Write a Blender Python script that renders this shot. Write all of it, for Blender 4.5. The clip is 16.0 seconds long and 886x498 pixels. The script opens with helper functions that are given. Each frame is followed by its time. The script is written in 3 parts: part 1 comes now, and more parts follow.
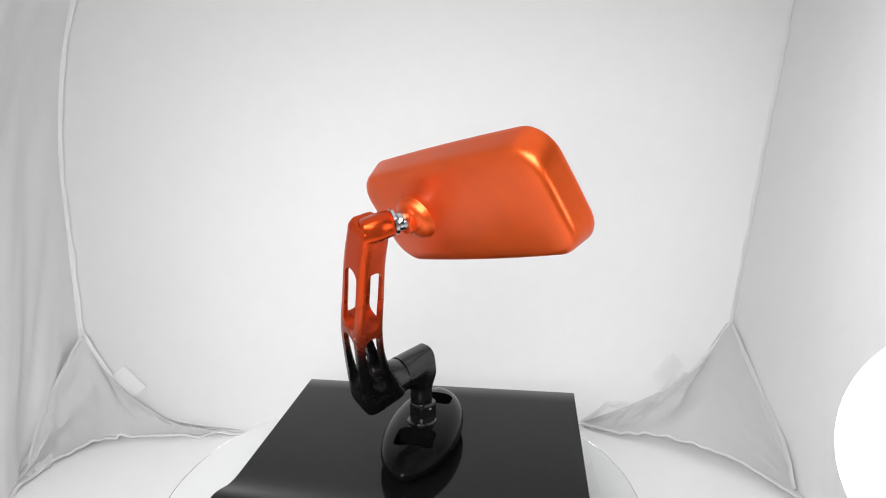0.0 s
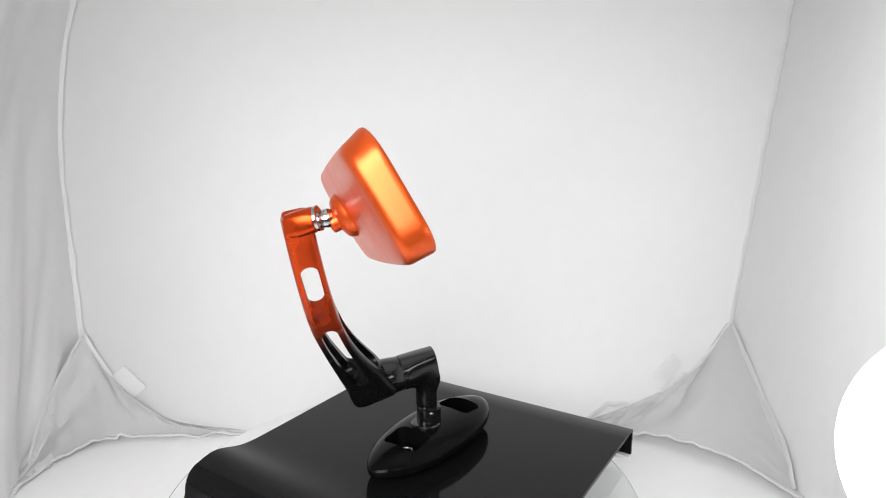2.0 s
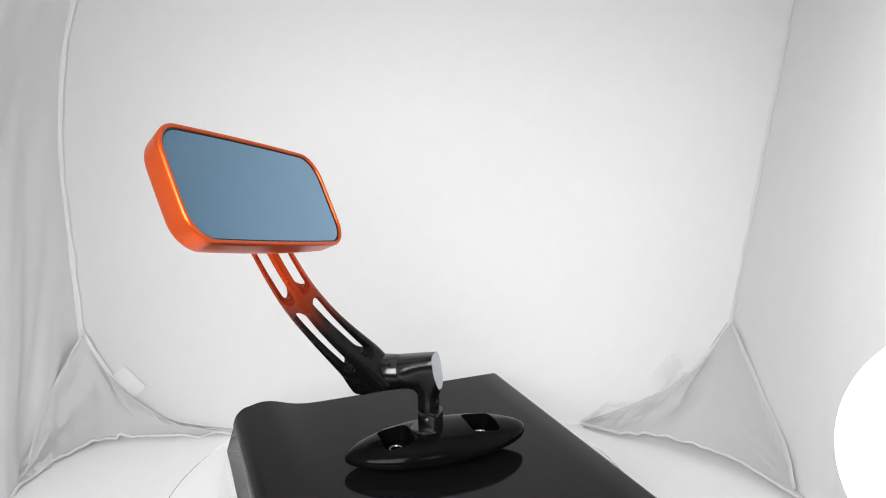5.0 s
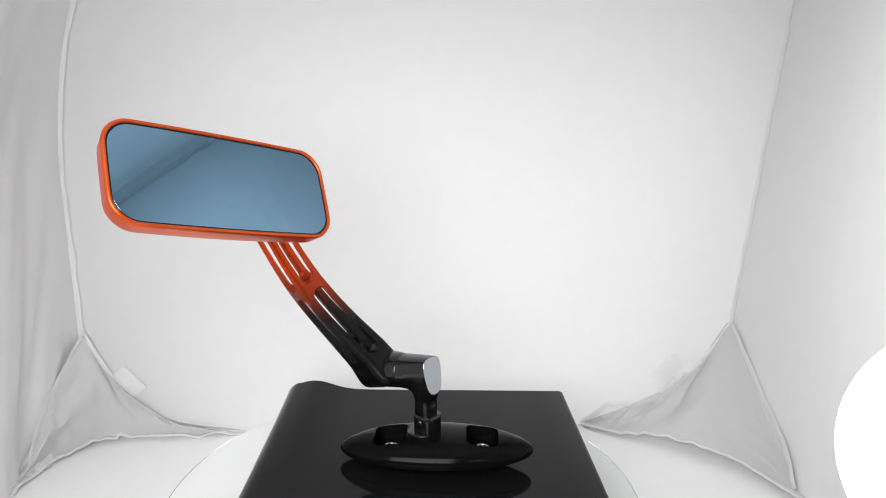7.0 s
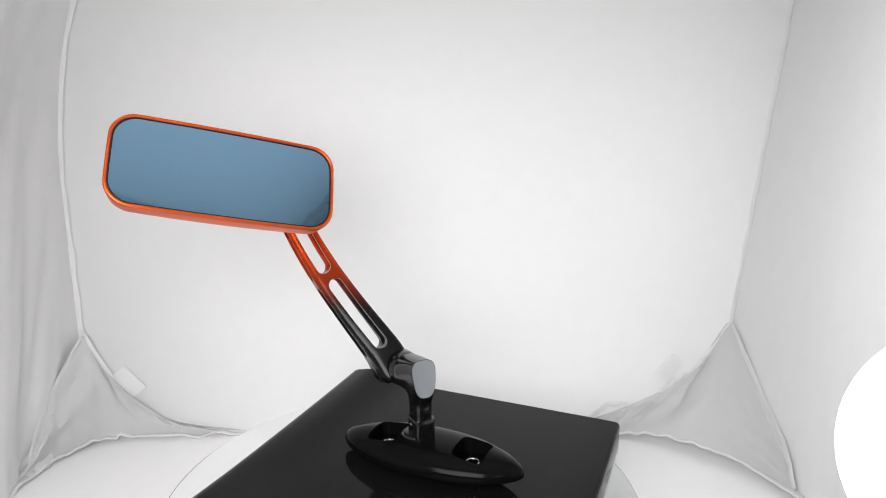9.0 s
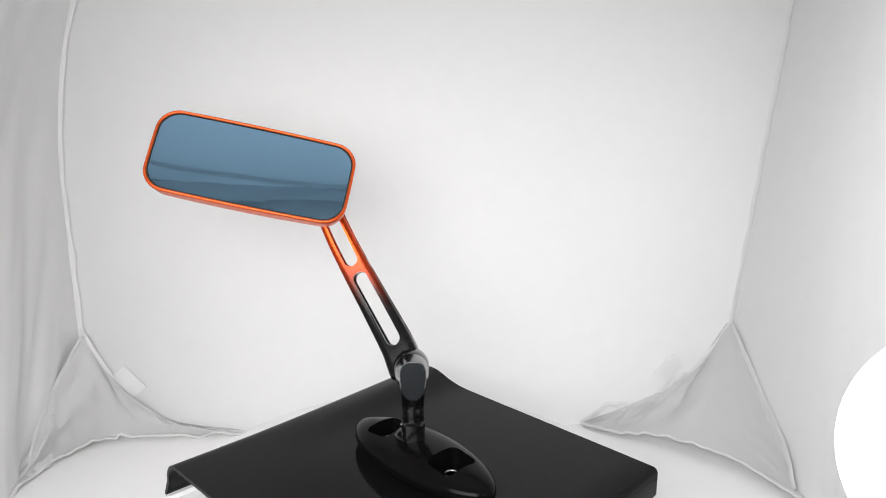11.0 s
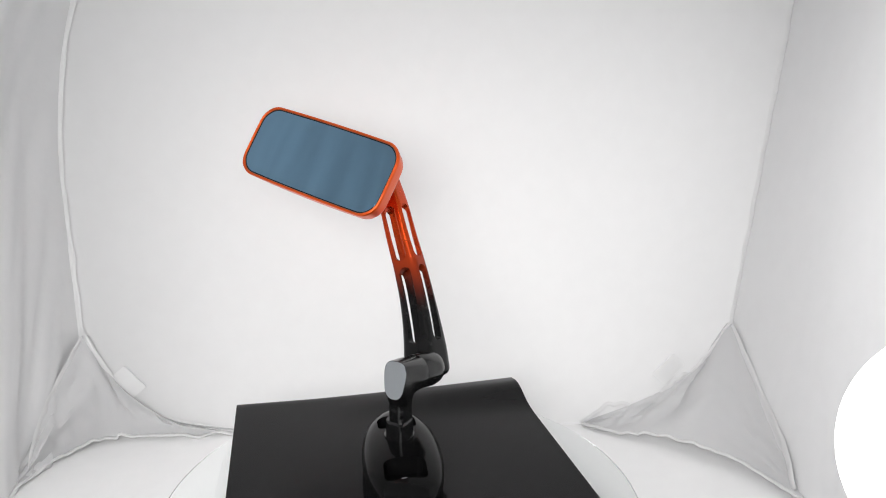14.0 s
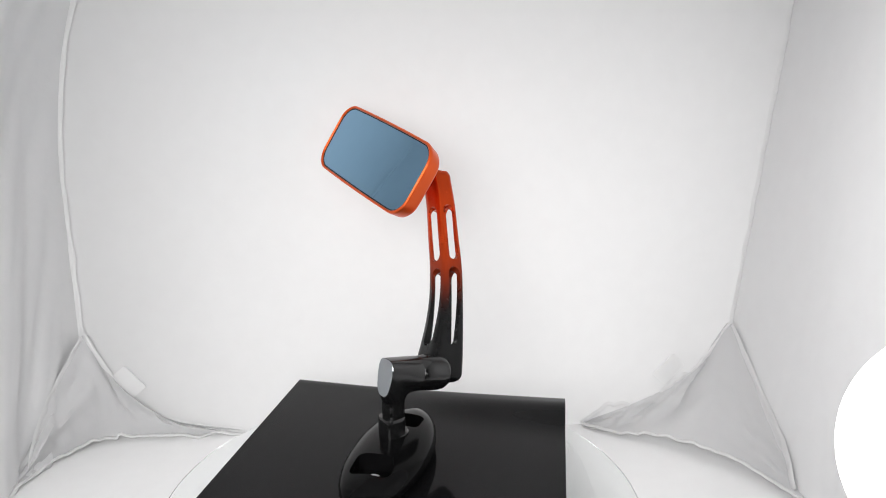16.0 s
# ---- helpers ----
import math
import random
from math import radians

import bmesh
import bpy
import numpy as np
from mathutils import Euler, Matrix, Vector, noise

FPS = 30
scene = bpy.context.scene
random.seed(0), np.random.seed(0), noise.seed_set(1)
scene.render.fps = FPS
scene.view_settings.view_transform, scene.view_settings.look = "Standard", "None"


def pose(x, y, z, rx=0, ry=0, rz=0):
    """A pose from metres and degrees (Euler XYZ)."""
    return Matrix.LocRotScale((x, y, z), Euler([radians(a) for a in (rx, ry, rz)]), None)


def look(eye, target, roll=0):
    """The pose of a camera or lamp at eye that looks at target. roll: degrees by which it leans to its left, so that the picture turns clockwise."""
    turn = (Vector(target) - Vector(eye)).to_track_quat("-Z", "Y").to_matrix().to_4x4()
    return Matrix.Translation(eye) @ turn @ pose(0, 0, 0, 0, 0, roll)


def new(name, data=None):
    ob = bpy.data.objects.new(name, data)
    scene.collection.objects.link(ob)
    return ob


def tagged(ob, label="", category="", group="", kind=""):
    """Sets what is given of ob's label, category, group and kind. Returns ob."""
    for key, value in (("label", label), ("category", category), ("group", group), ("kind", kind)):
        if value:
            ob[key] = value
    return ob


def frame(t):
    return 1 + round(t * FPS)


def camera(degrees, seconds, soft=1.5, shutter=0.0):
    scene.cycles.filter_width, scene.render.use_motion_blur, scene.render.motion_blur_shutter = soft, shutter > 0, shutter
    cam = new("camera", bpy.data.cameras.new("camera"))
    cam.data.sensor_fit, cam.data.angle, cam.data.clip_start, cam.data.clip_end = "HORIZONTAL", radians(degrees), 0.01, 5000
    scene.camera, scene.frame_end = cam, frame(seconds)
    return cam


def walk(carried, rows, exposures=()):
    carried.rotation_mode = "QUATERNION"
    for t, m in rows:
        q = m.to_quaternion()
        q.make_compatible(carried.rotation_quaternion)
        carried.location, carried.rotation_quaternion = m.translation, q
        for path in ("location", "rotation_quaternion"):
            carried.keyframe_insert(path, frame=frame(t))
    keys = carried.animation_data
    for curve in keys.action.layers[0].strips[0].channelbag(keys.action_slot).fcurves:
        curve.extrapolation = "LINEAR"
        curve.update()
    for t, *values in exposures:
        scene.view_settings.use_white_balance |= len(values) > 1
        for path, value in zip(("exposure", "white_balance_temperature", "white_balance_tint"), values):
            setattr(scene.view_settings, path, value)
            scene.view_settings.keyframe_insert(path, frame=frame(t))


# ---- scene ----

# ---------------------------------------------------------------- camera
EYE = Vector((0.0, -0.51, 0.3825))
YAW, PITCH = radians(3.116), radians(13.148)
AIM = EYE + Vector((math.sin(YAW) * math.cos(PITCH), math.cos(YAW) * math.cos(PITCH), -math.sin(PITCH)))
cam = camera(65.09, 16.0, 1.0)
walk(cam, [(0, look(EYE, AIM)), (16, look(EYE, AIM))], [(0, 0.0), (16, 0.0)])
TURN = 11.292          # degrees a second, clockwise from above
UNEVEN = {0: 1.8, 1: 1.0, 2: 0.4, 14: -0.1, 15: -0.4, 16: -0.8}     # the plate turns slightly faster at both ends

# ---------------------------------------------------------------- world and lamps
world = bpy.data.worlds.new("world")
scene.world = world
world.use_nodes = True
world.node_tree.nodes["Background"].inputs[0].default_value = (0.9, 0.95, 1.0, 1)
world.node_tree.nodes["Background"].inputs[1].default_value = 0.04


def area_lamp(name, eye, target, sx, sy, watts, spread=95, colour=(1, 1, 1)):
    data = bpy.data.lights.new(name, "AREA")
    data.shape, data.size, data.size_y, data.energy, data.color = "RECTANGLE", sx, sy, watts, colour
    data.spread = radians(spread)
    ob = new(name, data)
    ob.matrix_world = look(eye, target)
    return ob


# one softbox beside and over the camera, one behind the back cloth, one outside the right cloth, one over the top
area_lamp("softbox_front", (-0.19, -0.62, 0.47), (-0.06, 0.06, 0.14), 0.50, 0.42, 3.1, 115, (1, 0.992, 0.99))
area_lamp("softbox_back", (0.09, 0.50, 0.22), (0.09, 0.0, 0.22), 0.68, 0.48, 1.52, 150, (1, 0.988, 0.99))
area_lamp("softbox_right", (0.54, -0.08, 0.42), (0.0, -0.08, 0.38), 0.26, 0.60, 1.7, 140)
area_lamp("softbox_top", (0.0, -0.08, 0.98), (0.0, -0.08, 0), 0.80, 0.70, 2.15, 130)


# ---------------------------------------------------------------- materials
def material(name):
    m = bpy.data.materials.new(name)
    m.use_nodes = True
    return m, m.node_tree, m.node_tree.nodes["Principled BSDF"]


def add(tree, kind, **inputs):
    n = tree.nodes.new(kind)
    for k, v in inputs.items():
        n.inputs[k.replace("_", " ")].default_value = v
    return n


def grain(tree, bsdf, scale, strength, distance=0.001, detail=4.0, stretch=(1, 1, 1)):
    """Fine relief from noise in object space."""
    co = tree.nodes.new("ShaderNodeTexCoord")
    mp = tree.nodes.new("ShaderNodeMapping")
    mp.inputs["Scale"].default_value = stretch
    tree.links.new(co.outputs["Object"], mp.inputs["Vector"])
    nz = add(tree, "ShaderNodeTexNoise", Scale=scale, Detail=detail)
    tree.links.new(mp.outputs[0], nz.inputs["Vector"])
    bp = add(tree, "ShaderNodeBump", Strength=strength, Distance=distance)
    tree.links.new(nz.outputs["Fac"], bp.inputs["Height"])
    tree.links.new(bp.outputs[0], bsdf.inputs["Normal"])
    return nz, co


def ramp(tree, source, stops):
    r = tree.nodes.new("ShaderNodeValToRGB")
    els = r.color_ramp.elements
    while len(els) < len(stops):
        els.new(0.5)
    for e, (p, c) in zip(els, stops):
        e.position, e.color = p, (*c, 1)
    tree.links.new(source, r.inputs["Fac"])
    return r


def cloth_material(name, colour, through_share, relief=0.25):
    m, t, b = material(name)
    nz, co = grain(t, b, 14.0, relief, 0.006, 5.0)
    b.inputs["Roughness"].default_value = 0.85
    b.inputs["Specular IOR Level"].default_value = 0.15
    weave = add(t, "ShaderNodeTexNoise", Scale=60.0, Detail=3.0)
    t.links.new(co.outputs["Object"], weave.inputs["Vector"])
    tone = ramp(t, weave.outputs["Fac"], [(0.3, [c * 0.985 for c in colour]), (0.7, colour)])
    t.links.new(tone.outputs[0], b.inputs["Base Color"])
    tr = t.nodes.new("ShaderNodeBsdfTranslucent")
    t.links.new(tone.outputs[0], tr.inputs["Color"])
    mix = add(t, "ShaderNodeMixShader", Fac=through_share)
    t.links.new(b.outputs[0], mix.inputs[1])
    t.links.new(tr.outputs[0], mix.inputs[2])
    t.links.new(mix.outputs[0], t.nodes["Material Output"].inputs["Surface"])
    return m


CLOTH = cloth_material("white_tent_cloth", (0.80, 0.80, 0.805), 0.2)
CLOTH_BACK = cloth_material("white_tent_back_cloth", (0.86, 0.86, 0.86), 0.45, 0.012)
CLOTH_FLOOR = cloth_material("white_tent_floor_cloth", (0.88, 0.88, 0.88), 0.0, 0.1)
# white cloth too; the shade in the lower corners is put into its greyer colour
CLOTH_SHADED = cloth_material("shaded_corner_cloth", (0.66, 0.66, 0.665), 0.25)
CLOTH_TOP = cloth_material("white_tent_top_cloth", (0.88, 0.88, 0.88), 0.5)
PIPING = cloth_material("white_piping", (0.84, 0.84, 0.84), 0.25)
TAB = cloth_material("white_tape", (0.92, 0.92, 0.92), 0.45, 0.03)


def metal_paint(name, colour, rough, flake, relief=0.06):
    m, t, b = material(name)
    nz, co = grain(t, b, 1100.0, relief, 0.0004, 2.0)
    b.inputs["Metallic"].default_value = flake
    b.inputs["Roughness"].default_value = rough
    mott = add(t, "ShaderNodeTexNoise", Scale=45.0, Detail=5.0)
    t.links.new(co.outputs["Object"], mott.inputs["Vector"])
    tone = ramp(t, mott.outputs["Fac"], [(0.3, [c * 0.9 for c in colour]), (0.7, colour)])
    t.links.new(tone.outputs[0], b.inputs["Base Color"])
    worn = ramp(t, mott.outputs["Fac"], [(0.25, (rough * 0.85,) * 3), (0.75, (rough * 1.2,) * 3)])
    t.links.new(worn.outputs[0], b.inputs["Roughness"])
    return m, t, b, tone, co


ORANGE, t_, b_, *_rest = metal_paint("orange_anodised_paint", (0.81, 0.108, 0.014), 0.34, 0.78, 0.16)
b_.inputs["Coat Weight"].default_value, b_.inputs["Coat Roughness"].default_value = 0.25, 0.2
BLACK, *_rest = metal_paint("satin_black_anodised", (0.004, 0.004, 0.0042), 0.17, 0.0)
BLACK.node_tree.nodes["Principled BSDF"].inputs["Specular IOR Level"].default_value = 0.75
BASE_BLACK, t_, b_, *_rest = metal_paint("dark_base_black", (0.0035, 0.0035, 0.0037), 0.13, 0.0)
b_.inputs["Specular IOR Level"].default_value = 0.07
FADE, t_, b_, tone_, co_ = metal_paint("orange_to_black_fade", (0.60, 0.062, 0.010), 0.25, 0.85, 0.08)
sep = t_.nodes.new("ShaderNodeSeparateXYZ")
t_.links.new(co_.outputs["Object"], sep.inputs[0])
mr = add(t_, "ShaderNodeMapRange")
mr.interpolation_type = "SMOOTHERSTEP"
mr.inputs["From Min"].default_value, mr.inputs["From Max"].default_value = 0.197, 0.268
t_.links.new(sep.outputs["Z"], mr.inputs["Value"])
mixc = t_.nodes.new("ShaderNodeMix")
mixc.data_type = "RGBA"
mixc.inputs[6].default_value = (0.004, 0.004, 0.0042, 1)
b_.inputs["Specular IOR Level"].default_value = 0.2
t_.links.new(mr.outputs[0], mixc.inputs[0])
t_.links.new(tone_.outputs[0], mixc.inputs[7])
t_.links.new(mixc.outputs[2], b_.inputs["Base Color"])
mm = add(t_, "ShaderNodeMath")
mm.operation = "MULTIPLY"
mm.inputs[1].default_value = 0.8
t_.links.new(mr.outputs[0], mm.inputs[0])
t_.links.new(mm.outputs[0], b_.inputs["Metallic"])

CAP, t_, b_ = material("polished_dark_metal")
b_.inputs["Base Color"].default_value = (0.50, 0.53, 0.555, 1)
b_.inputs["Metallic"].default_value, b_.inputs["Roughness"].default_value = 1.0, 0.12
grain(t_, b_, 400, 0.06)

STEEL, t_, b_ = material("bright_steel")
b_.inputs["Base Color"].default_value = (0.62, 0.62, 0.63, 1)
b_.inputs["Metallic"].default_value, b_.inputs["Roughness"].default_value = 1.0, 0.18
grain(t_, b_, 300, 0.05)

RUBBER, t_, b_ = material("black_rubber")
b_.inputs["Base Color"].default_value = (0.006, 0.006, 0.006, 1)
b_.inputs["Roughness"].default_value = 0.45
grain(t_, b_, 500, 0.1)

MIRROR, t_, b_ = material("blue_tinted_mirror")
b_.inputs["Base Color"].default_value = (0.23, 0.40, 0.56, 1)
b_.inputs["Metallic"].default_value, b_.inputs["Roughness"].default_value = 1.0, 0.03
grain(t_, b_, 30, 0.004)

ACRYLIC, t_, b_ = material("black_acrylic")
b_.inputs["Base Color"].default_value = (0.006, 0.006, 0.0065, 1)
b_.inputs["Roughness"].default_value = 0.08
b_.inputs["Specular IOR Level"].default_value = 0.12
grain(t_, b_, 70, 0.03, 0.0006)

CLEAR, t_, b_ = material("clear_glass")
b_.inputs["Base Color"].default_value = (0.985, 1.0, 0.995, 1)
b_.inputs["Transmission Weight"].default_value = 1.0
b_.inputs["Roughness"].default_value = 0.0
b_.inputs["IOR"].default_value = 1.5

WHITE_PLASTIC, t_, b_ = material("white_plastic")
b_.inputs["Base Color"].default_value = (0.8, 0.8, 0.8, 1)
b_.inputs["Roughness"].default_value = 0.4
grain(t_, b_, 200, 0.05)

GLOW, t_, b_ = material("lit_lamp_globe")
b_.inputs["Base Color"].default_value = (0.9, 0.9, 0.9, 1)
b_.inputs["Emission Color"].default_value = (1.0, 0.98, 0.95, 1)
b_.inputs["Emission Strength"].default_value = 5.0


# ---------------------------------------------------------------- mesh helpers
def finish(bm, name, mat, angle=35):
    bmesh.ops.recalc_face_normals(bm, faces=bm.faces)
    for f in bm.faces:
        f.smooth = True
    for e in bm.edges:
        if len(e.link_faces) == 2 and e.calc_face_angle(0) > radians(angle):
            e.smooth = False
    me = bpy.data.meshes.new(name)
    bm.to_mesh(me)
    bm.free()
    me.materials.append(mat)
    return me


def part(name, bm, mat, parent=None, label="", angle=35):
    """One mesh object, under its thing or part where one is given."""
    ob = new(name, finish(bm, name, mat, angle))
    if parent:
        ob.parent = parent
    if label:
        ob["label"] = label
    return ob


def loft(rings, caps=(True, True), closed=True, bm=None):
    """Skin over rings of equal length."""
    bm = bm or bmesh.new()
    vs = [[bm.verts.new(p) for p in r] for r in rings]
    n = len(vs[0])
    for a, b in zip(vs, vs[1:]):
        for i in range(n if closed else n - 1):
            j = (i + 1) % n
            bm.faces.new((a[i], a[j], b[j], b[i]))
    if closed and caps[0]:
        bm.faces.new(vs[0][::-1])
    if closed and caps[1]:
        bm.faces.new(vs[-1])
    return bm


def frame_of(axis, hint=(0, 0, 1)):
    """A turn whose z lies along axis."""
    z = Vector(axis).normalized()
    x = Vector(hint).cross(z)
    if x.length < 1e-4:
        x = Vector((1, 0, 0)).cross(z)
    x.normalize()
    y = z.cross(x)
    return Matrix((x, y, z)).transposed().to_4x4()


def lathe(profile, origin, axis, n=40, bm=None):
    """A turned body: (radius, height) pairs along axis."""
    m = Matrix.Translation(origin) @ frame_of(axis)
    rings = [[m @ Vector((r * math.cos(a), r * math.sin(a), h)) for a in (2 * math.pi * i / n for i in range(n))] for r, h in profile]
    return loft(rings, bm=bm)


def super_ring(m, hx, hy, power=4.0, n=40):
    """A ring shaped between an ellipse (power 2) and a rectangle."""
    out = []
    for i in range(n):
        a = 2 * math.pi * i / n
        c, s = math.cos(a), math.sin(a)
        r = (abs(c) ** power + abs(s) ** power) ** (-1 / power)
        out.append(m @ Vector((hx * r * c, hy * r * s, 0)))
    return out


def rounded_rect(hx, hy, r, n=8):
    pts = []
    for cx, cy, a0 in ((hx - r, hy - r, 0), (-hx + r, hy - r, 90), (-hx + r, -hy + r, 180), (hx - r, -hy + r, 270)):
        for i in range(n + 1):
            a = radians(a0 + 90 * i / n)
            pts.append((cx + r * math.cos(a), cy + r * math.sin(a)))
    return pts


def spline(points, n):
    """Catmull-Rom through the points."""
    p = [Vector(q) for q in points]
    p = [2 * p[0] - p[1]] + p + [2 * p[-1] - p[-2]]
    out = []
    for i in range(1, len(p) - 2):
        for k in range(n):
            u = k / n
            out.append(0.5 * (2 * p[i] + (p[i + 1] - p[i - 1]) * u + (2 * p[i - 1] - 5 * p[i] + 4 * p[i + 1] - p[i + 2]) * u * u
                              + (3 * p[i] - p[i - 1] - 3 * p[i + 1] + p[i + 2]) * u ** 3))
    out.append(p[-2])
    return out


def tube(points, radius, n=8, flat=1.0, hint=(0, 0, 1)):
    rings = []
    for i, p in enumerate(points):
        d = points[min(i + 1, len(points) - 1)] - points[max(i - 1, 0)]
        rings.append(super_ring(Matrix.Translation(p) @ frame_of(d, hint), radius, radius * flat, 2.0, n))
    return loft(rings)


def cut(ob, cutters):
    """Cut the cutters out of ob, for good."""
    for c in cutters:
        mod = ob.modifiers.new("cut", "BOOLEAN")
        mod.operation, mod.solver, mod.object = "DIFFERENCE", "EXACT", c
    dg = bpy.context.evaluated_depsgraph_get()
    me = bpy.data.meshes.new_from_object(ob.evaluated_get(dg))
    ob.modifiers.clear()
    ob.data = me
    for c in cutters:
        bpy.data.objects.remove(c)
    bm = bmesh.new()
    bm.from_mesh(me)
    for f in bm.faces:
        f.smooth = True
    for e in bm.edges:
        e.smooth = not (len(e.link_faces) == 2 and e.calc_face_angle(0) > radians(32))
    bm.to_mesh(me)
    bm.free()


def thing(name, z, label, category, group=""):
    ob = new(name)
    ob.location = (0, 0, z)
    ob.empty_display_size = 0.02
    return tagged(ob, label, category, group)


# ---------------------------------------------------------------- the tent
X_LEFT, X_RIGHT, Y_BACK, Y_FRONT, Z_TOP = -0.375, 0.395, 0.222, -0.425, 0.80


def cloth(name, corner, along, up, nu, nv, waves, label, mat=CLOTH, thick=0.002, inset=None):
    """A hanging sheet of cloth with soft folds; waves(u, v) gives its bulge along the normal."""
    o, a, b = Vector(corner), Vector(along), Vector(up)
    nrm = a.cross(b).normalized()
    bm = bmesh.new()
    grid = [[bm.verts.new(o + a * (i / nu) + b * (j / nv) + nrm * waves(i / nu, j / nv)) for j in range(nv + 1)] for i in range(nu + 1)]
    for i in range(nu):
        for j in range(nv):
            if inset and inset((i + 0.5) / nu, (j + 0.5) / nv):
                continue
            bm.faces.new((grid[i][j], grid[i + 1][j], grid[i + 1][j + 1], grid[i][j + 1]))
    ob = part(name, bm, mat)
    return tagged(ob, label, "cloth", kind="structure")


def folds(u, v, amount, sx, sy, seed):
    return amount * noise.noise((u * sx + seed, v * sy, seed * 1.7)) + amount * 0.35 * noise.noise((u * sx * 3 + seed, v * sy * 2.2, seed))


def left_x(y, z):
    """Where the left cloth hangs: it flares a little from the back seam and leans in at the top, most at the back."""
    d = max(0, Y_BACK - y)
    lean = 0.95 * max(0, z - 0.28) ** 2
    return -0.351 - 0.036 * (1 - math.exp(-d / 0.07)) + lean * math.exp(-(d / 0.16) ** 2) + 0.9 * max(0, z - 0.64) ** 2 * (1 - math.exp(-(d / 0.16) ** 2))


def right_x(y, z):
    d = max(0, Y_BACK - y)
    return 0.364 + 0.035 * min(1, max(0, z - 0.07) / 0.4) - 0.001 + 0.012 * (1 - math.exp(-d / 0.07))


cloth("wall_back", (X_LEFT - 0.05, Y_BACK, -0.01), (X_RIGHT - X_LEFT + 0.12, 0, 0), (0, 0, Z_TOP + 0.02), 60, 60,
      lambda u, v: folds(u, v, 0.002, 5, 4, 3.1), "white translucent cloth at the tent's back", CLOTH_BACK)
cloth("wall_left", (0, Y_FRONT, 0), (0, Y_BACK - Y_FRONT + 0.01, 0), (0, 0, Z_TOP), 130, 60,
      lambda u, v: left_x(Y_FRONT + u * (Y_BACK - Y_FRONT), v * Z_TOP) + folds(u - 0.35 * v, v, 0.0085 * min(1, 0.12 + (1 - u) / 0.16), 20, 3.0, 7.3) + 0.0006 * noise.noise((u * 50, v * 40, 5.0)), "white wrinkled side cloth of the tent")
cloth("wall_right", (0, Y_FRONT, 0), (0, Y_BACK - Y_FRONT + 0.01, 0), (0, 0, Z_TOP), 130, 60,
      lambda u, v: right_x(Y_FRONT + u * (Y_BACK - Y_FRONT), v * Z_TOP) + folds(u + 0.2 * v, v, 0.0028, 6, 5, 11.9) + folds(u - 0.25 * v, v, 0.0055 * min(1, max(0.06, (0.86 - u) / 0.2)), 15, 4, 4.4) + 0.0007 * noise.noise((u * 60, v * 45, 2.0)), "white wrinkled side cloth of the tent")
cloth("floor", (X_LEFT - 0.02, Y_FRONT, 0), (X_RIGHT - X_LEFT + 0.05, 0, 0), (0, Y_BACK - Y_FRONT + 0.01, 0), 60, 60,
      lambda u, v: 0.0015 * noise.noise((u * 6, v * 6, 1.0)), "white cloth floor of the tent", CLOTH_FLOOR)
cloth("ceiling", (X_LEFT - 0.02, Y_FRONT, Z_TOP), (X_RIGHT - X_LEFT + 0.08, 0, 0), (0, Y_BACK - Y_FRONT + 0.01, 0), 30, 30,
      lambda u, v: folds(u, v, 0.006, 3, 3, 5.5), "white translucent cloth top of the tent", CLOTH_TOP)


def in_doorway(u, v):
    """The arched opening of the front cloth."""
    x, z = (u - 0.49) * 0.83 / 0.37, (v * Z_TOP - 0.42) / 0.345
    return abs(x) ** 4 + max(0, z) ** 4 < 1


cloth("wall_front", (X_LEFT - 0.02, Y_FRONT, 0), (X_RIGHT - X_LEFT + 0.06, 0, 0), (0, 0, Z_TOP), 140, 140,
      lambda u, v: folds(u, v, 0.006, 6, 3, 2.2), "white front cloth of the tent with an arched opening", inset=in_doorway)
cloth("door_flap", (X_LEFT + 0.03, Y_FRONT - 0.035, 0.57), (X_RIGHT - X_LEFT - 0.06, 0, 0), (0, 0.02, 0.215), 60, 24,
      lambda u, v: folds(u, v, 0.010, 5, 4, 8.8) + 0.02 * math.sin(math.pi * v), "white door flap of the tent, rolled up over its opening")


TABLE, t_, b_ = material("grey_table_laminate")
nz_, co_ = grain(t_, b_, 120, 0.08)
b_.inputs["Roughness"].default_value = 0.5
tone_ = ramp(t_, nz_.outputs["Fac"], [(0.3, (0.26, 0.255, 0.25)), (0.7, (0.32, 0.315, 0.31))])
t_.links.new(tone_.outputs[0], b_.inputs["Base Color"])
rr = rounded_rect(0.75, 0.60, 0.01, 4)
tagged(part("ground", loft([[Vector((x, y - 0.15, z)) for x, y in rr] for z in (-0.042, -0.012)]), TABLE), "plain grey table top under the tent", "table", kind="structure")


